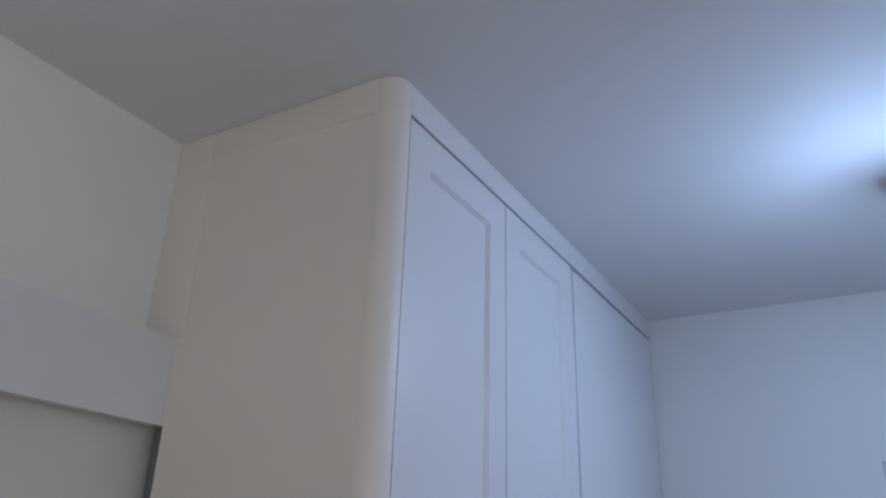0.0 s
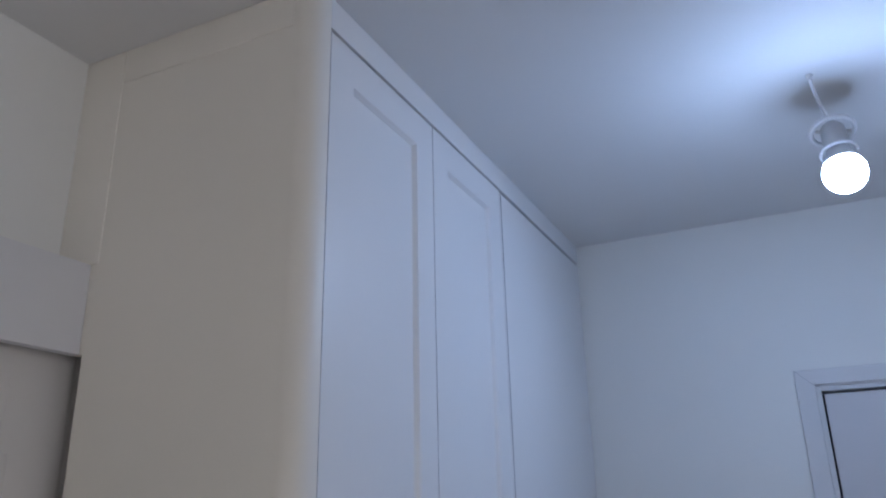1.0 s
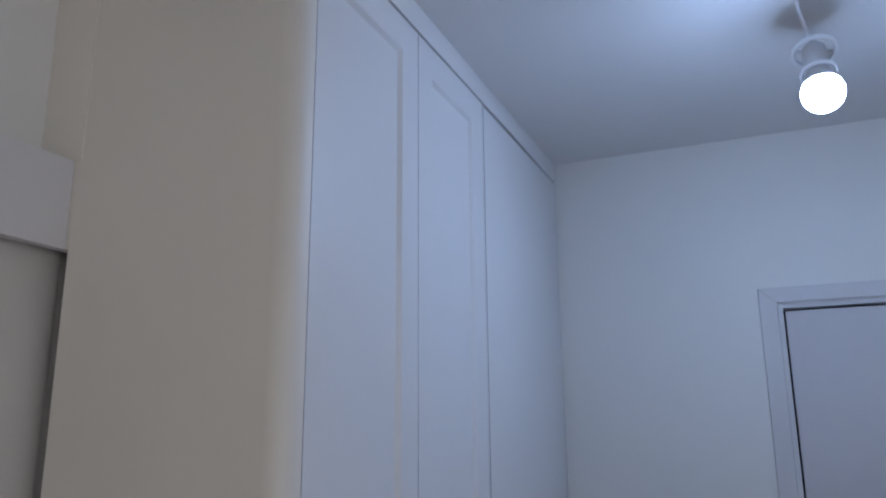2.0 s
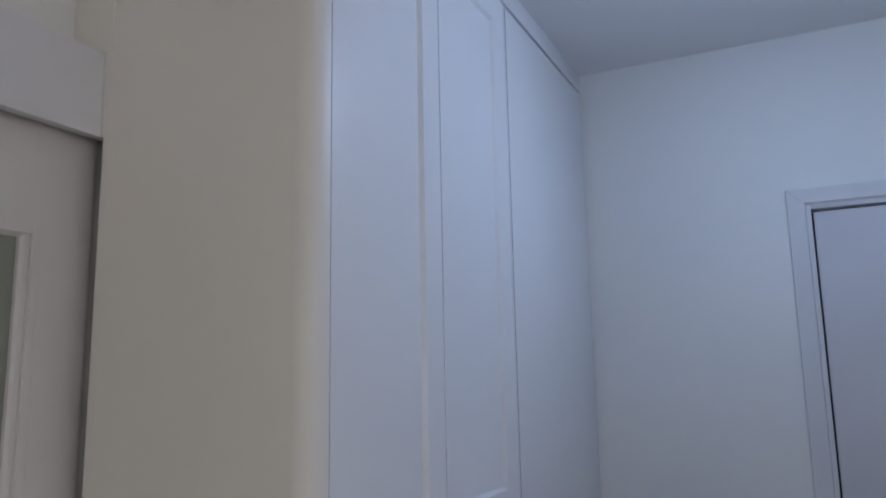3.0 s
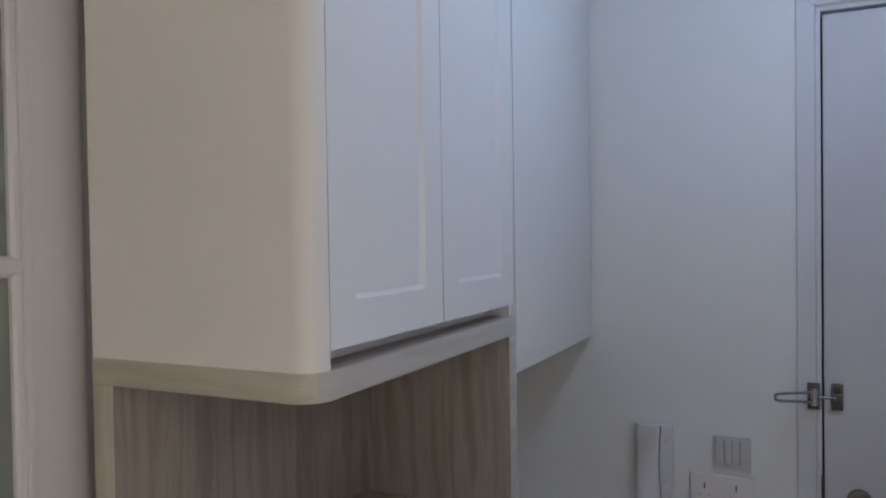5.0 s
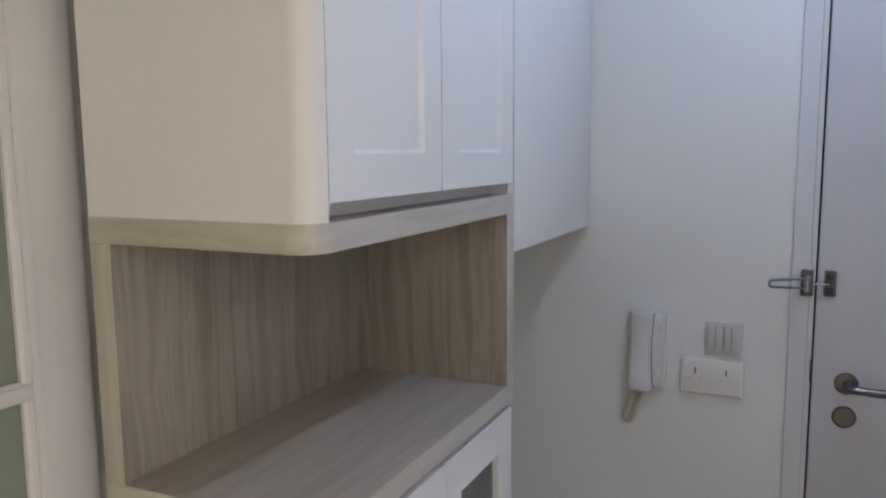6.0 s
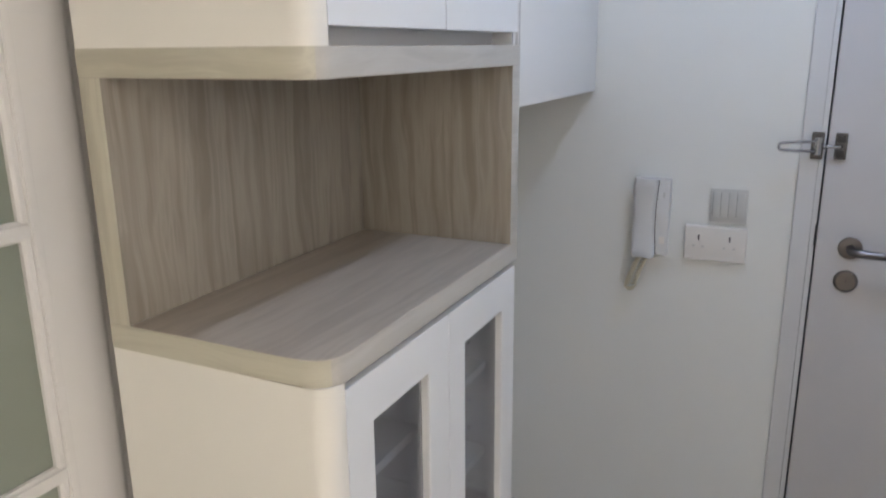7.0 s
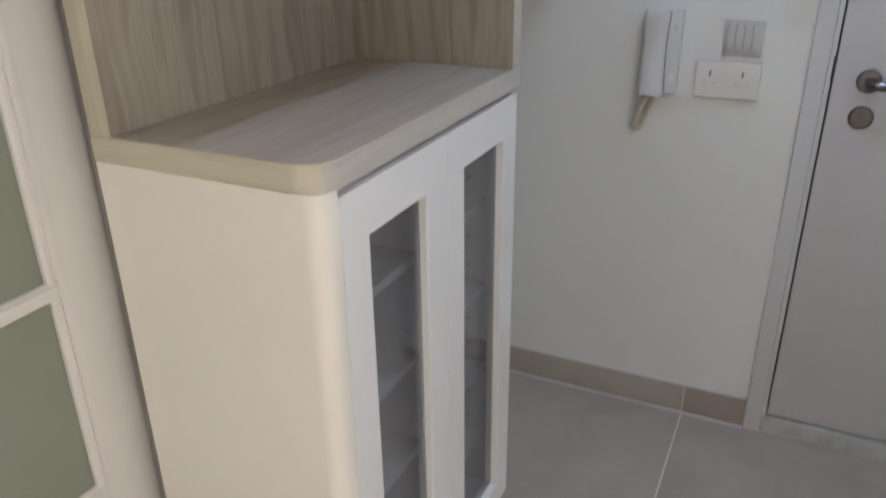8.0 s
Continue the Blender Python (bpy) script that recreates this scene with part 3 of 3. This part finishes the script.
# ---- pendant lamp with a bare bulb ----
LX, LY = 0.622, 0.622
lamp = thing("pendant_lamp", (LX, LY, CEIL), "bare white bulb hanging on a short flex, lit", "lamp")
part("ceiling_hook", lathe(bmesh.new(), (0.597, 0.573, CEIL), [(0, -0.008), (0.004, -0.007), (0.006, -0.002), (0.006, 0.0)], "z", 14), CORD, lamp)
part("flex", tube(bmesh.new(), [(0.597, 0.573, CEIL), (0.5975, 0.578, 2.522), (0.601, 0.592, 2.508), (0.606, 0.607, 2.493), (0.6135, 0.622, 2.478), (0.6175, 0.630, 2.464)], 0.0033, 10), CORD, lamp)
TILT = Matrix.Translation((0.6175, 0.630, 2.466)) @ Matrix.Rotation(math.radians(-20), 4, "X") @ Matrix.Rotation(math.radians(-1.2), 4, "Y") @ Matrix.Translation((0, 0, -2.470))


def hung(bm):
    """Leans a piece of the lamp with the flex's bend."""
    bmesh.ops.transform(bm, matrix=TILT, verts=bm.verts)
    return bm


holder = part("lampholder", hung(lathe(bmesh.new(), (0, 0, 0), [(0, 2.470), (0.006, 2.470), (0.009, 2.464), (0.016, 2.456), (0.0190, 2.450), (0.0200, 2.425), (0.018, 2.405), (0.0, 2.402)], "z")), HOLDER, lamp)
part("shade_ring", hung(torus(bmesh.new(), (0, 0, 2.446), 0.0335, 0.0044)), PLASTIC, holder)
part("shade_ring", hung(torus(bmesh.new(), (0, 0, 2.395), 0.0262, 0.0038)), PLASTIC, holder)
for k in range(2):
    a = 0.25 + k * math.pi
    part("spoke", hung(tube(bmesh.new(), [(r * math.cos(a), r * math.sin(a), 2.446) for r in (0.0195, 0.0310)], 0.0028, 8)), PLASTIC, holder)
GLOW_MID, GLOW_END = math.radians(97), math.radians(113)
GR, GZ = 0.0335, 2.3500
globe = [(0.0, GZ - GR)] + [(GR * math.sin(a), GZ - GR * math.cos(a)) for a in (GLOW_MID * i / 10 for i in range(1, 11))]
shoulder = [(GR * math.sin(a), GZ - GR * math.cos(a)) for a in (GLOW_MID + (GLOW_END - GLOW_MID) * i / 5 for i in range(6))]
collar = [shoulder[-1], (0.0285, GZ + 0.020), (0.0225, GZ + 0.034), (0.017, GZ + 0.052), (0.0, GZ + 0.052)]
part("bulb_collar", hung(lathe(bmesh.new(), (0, 0, 0), collar, "z", 24)), PLASTIC, lamp, "white plastic bulb collar")
bulb = part("bulb", hung(lathe(bmesh.new(), (0, 0, 0), globe, "z", 24)), BULB, lamp, "glowing cool white bulb")
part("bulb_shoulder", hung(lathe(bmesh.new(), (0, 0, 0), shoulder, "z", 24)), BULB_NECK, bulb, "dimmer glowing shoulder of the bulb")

# large ceiling light of the living room behind the camera
RX, RY = 2.3, -1.6
room_lamp = thing("ceiling_light", (RX, RY, CEIL), "large round warm ceiling light, lit", "lamp")
part("rim", torus(bmesh.new(), (RX, RY, CEIL - 0.018), 0.435, 0.018), PLASTIC, room_lamp)
part("diffuser", lathe(bmesh.new(), (RX, RY, 0), [(0, CEIL - 0.125), (0.30, CEIL - 0.122), (0.39, CEIL - 0.105), (0.42, CEIL - 0.075), (0.425, CEIL - 0.02)], "z"), PANEL_GLOW, room_lamp)

# ---- wall-mounted intercom ----
WY = FAR
phone = thing("intercom", (0.16, WY, 0.917), "white wall intercom handset with a coiled cream cord", "intercom")
part("base", boxed(0.137, 0.205, WY - 0.024, WY - 0.0002, 0.917, 1.113, bevel=0.005, segments=3), PLASTIC, phone)
part("button", boxed(0.184, 0.197, WY - 0.0262, WY - 0.0235, 0.948, 0.966, bevel=0.001), SOCKET_WHITE, phone)
part("lamp_window", boxed(0.1875, 0.1925, WY - 0.0252, WY - 0.0235, 1.066, 1.080, bevel=0.0006), SWITCH_GREY, phone)
bm = bmesh.new()
SECT = 14
prev = None
for i in range(SECT + 1):
    s = i / SECT
    z = 0.912 + 0.203 * s
    mid = math.sin(math.pi * s)
    ends = max(0.0, 1 - min(s, 1 - s) / 0.07)
    xl, xr = 0.1175 + 0.003 * ends, 0.176 - 0.005 * mid - 0.003 * ends
    yf = WY - 0.054 + 0.015 * mid + 0.006 * ends
    yb = WY - 0.018
    ring = [bm.verts.new(p) for p in ((xl, yb, z), (xl, yf + 0.010, z), (xl + 0.005, yf + 0.003, z), (xl + 0.014, yf, z),
                                      (xr - 0.014, yf, z), (xr - 0.005, yf + 0.003, z), (xr, yf + 0.010, z), (xr, yb, z))]
    if prev:
        for k in range(8):
            bm.faces.new((prev[k], prev[(k + 1) % 8], ring[(k + 1) % 8], ring[k])).smooth = True
    else:
        bm.faces.new(ring)
    prev = ring
bm.faces.new(prev)
bmesh.ops.recalc_face_normals(bm, faces=bm.faces)
part("handset", bm, PLASTIC, phone)
# dark rod beside the handset, painting the shade of the cradle gap
part("cradle_gap_shade", tube(bmesh.new(), [(0.1768 - 0.005 * math.sin(math.pi * i / 10), WY - 0.0245, 0.918 + 0.0191 * i) for i in range(11)], 0.0011, 6), SLOT, phone)
pts = []
N, TURNS = 380, 23
for i in range(N + 1):
    s = i / N
    # down from the handset, round a low bend, and back up to the base
    if s < 0.48:
        u = s / 0.48
        c = Vector((0.141 - 0.030 * u ** 0.8, WY - 0.034, 0.913 - 0.078 * u))
    elif s < 0.62:
        u = math.pi * (s - 0.48) / 0.14
        c = Vector((0.1195 - 0.0085 * math.cos(u), WY - 0.032 + 0.004 * u / math.pi, 0.835 - 0.014 * math.sin(u)))
    else:
        u = (s - 0.62) / 0.38
        c = Vector((0.128 + 0.028 * u ** 1.2, WY - 0.028 + 0.012 * u, 0.835 + 0.083 * u))
    a = 2 * math.pi * TURNS * s
    pts.append(c + 0.0064 * Vector((0.9 * math.cos(a), 0.9 * math.sin(a), 0.25 * math.cos(a))))
part("coiled_cord", tube(bmesh.new(), pts, 0.0026, 6), CREAM, phone, "cream coiled cord")

# ---- switch and socket ----
switch = thing("light_switch", (0.342, WY, 1.014), "pale grey four-gang rocker switch plate", "switch")
part("plate", boxed(0.299, 0.385, WY - 0.008, WY - 0.0002, 1.012, 1.095, bevel=0.0018), SWITCH_GREY, switch)
for k in range(4):
    x = 0.3058 + k * 0.0184
    part("rocker", boxed(x, x + 0.0166, WY - 0.0115, WY - 0.0075, 1.026, 1.088, bevel=0.001), SWITCH_GREY, switch)
    part("rocker_gap", boxed(x - 0.0017, x - 0.0002, WY - 0.0088, WY - 0.0075, 1.027, 1.087), SWITCH_GAP, switch)
socket = thing("wall_socket", (0.318, WY, 0.913), "white double wall socket with three-pin outlets", "socket")
part("plate", boxed(0.245, 0.391, WY - 0.014, WY - 0.0002, 0.913, 1.000, bevel=0.0040, segments=3), SOCKET_WHITE, socket)
for x in (0.2785, 0.3515):
    part("earth_slot", boxed(x - 0.0017, x + 0.0017, WY - 0.0144, WY - 0.0135, 0.964, 0.978), SLOT, socket, "dark earth pin slot")
    for dx in (-0.0115, 0.0115):
        part("pin_slot", boxed(x + dx - 0.0032, x + dx + 0.0032, WY - 0.0143, WY - 0.0135, 0.9465, 0.951), PIN_GREY, socket)

# ---- skirting of cut floor tile ----
skirt = setting("baseboard", boxed(LEFT, AX, FAR - 0.0022, FAR - 0.0004, 0.0, 0.0935), SEALANT, "grey tile skirting with a white sealant line", "baseboard")
for a, b in ((LEFT + 0.002, -0.2815), (-0.2785, 0.3185), (0.3215, AX - 0.0008)):
    part("skirting_tile", boxed(a, b, FAR - 0.010, FAR - 0.0022, 0.0035, 0.0905, bevel=0.0008), TILE_BROWN if a > 0.3 else TILE, skirt)
for x in (-0.28, 0.32):
    part("grout_line", boxed(x - 0.0014, x + 0.0014, FAR - 0.0094, FAR - 0.0022, 0.003, 0.0900), SEALANT, skirt)
part("sealant_bead", tube(bmesh.new(), [(LEFT, FAR - 0.0035, 0.0925), (0.0, FAR - 0.0035, 0.093), (AX, FAR - 0.0035, 0.0925)], 0.004, 8), SEALANT, skirt)
part("sealant_bead", tube(bmesh.new(), [(LEFT, FAR - 0.0105, 0.0012), (0.0, FAR - 0.0105, 0.0012), (AX, FAR - 0.0105, 0.0012)], 0.0065, 8), SEALANT_DULL, skirt)

# ---- floor tiles ----
J, S = 0.0018, 0.6
for i in range(-4, 5):
    for k in range(0, 11):
        x0, x1 = max(0.32 + S * i, LEFT - 1.6), min(0.32 + S * (i + 1), RIGHT)
        y1, y0 = FAR - 0.002 - S * k, max(FAR - 0.002 - S * (k + 1), BACK)
        if x1 - x0 < 0.02 or y1 - y0 < 0.02:
            continue
        part("tile", boxed(x0 + J, x1 - J, y0 + J, y1 - J, -0.0024, 0.0, bevel=0.0006, segments=1), TILE, floor)
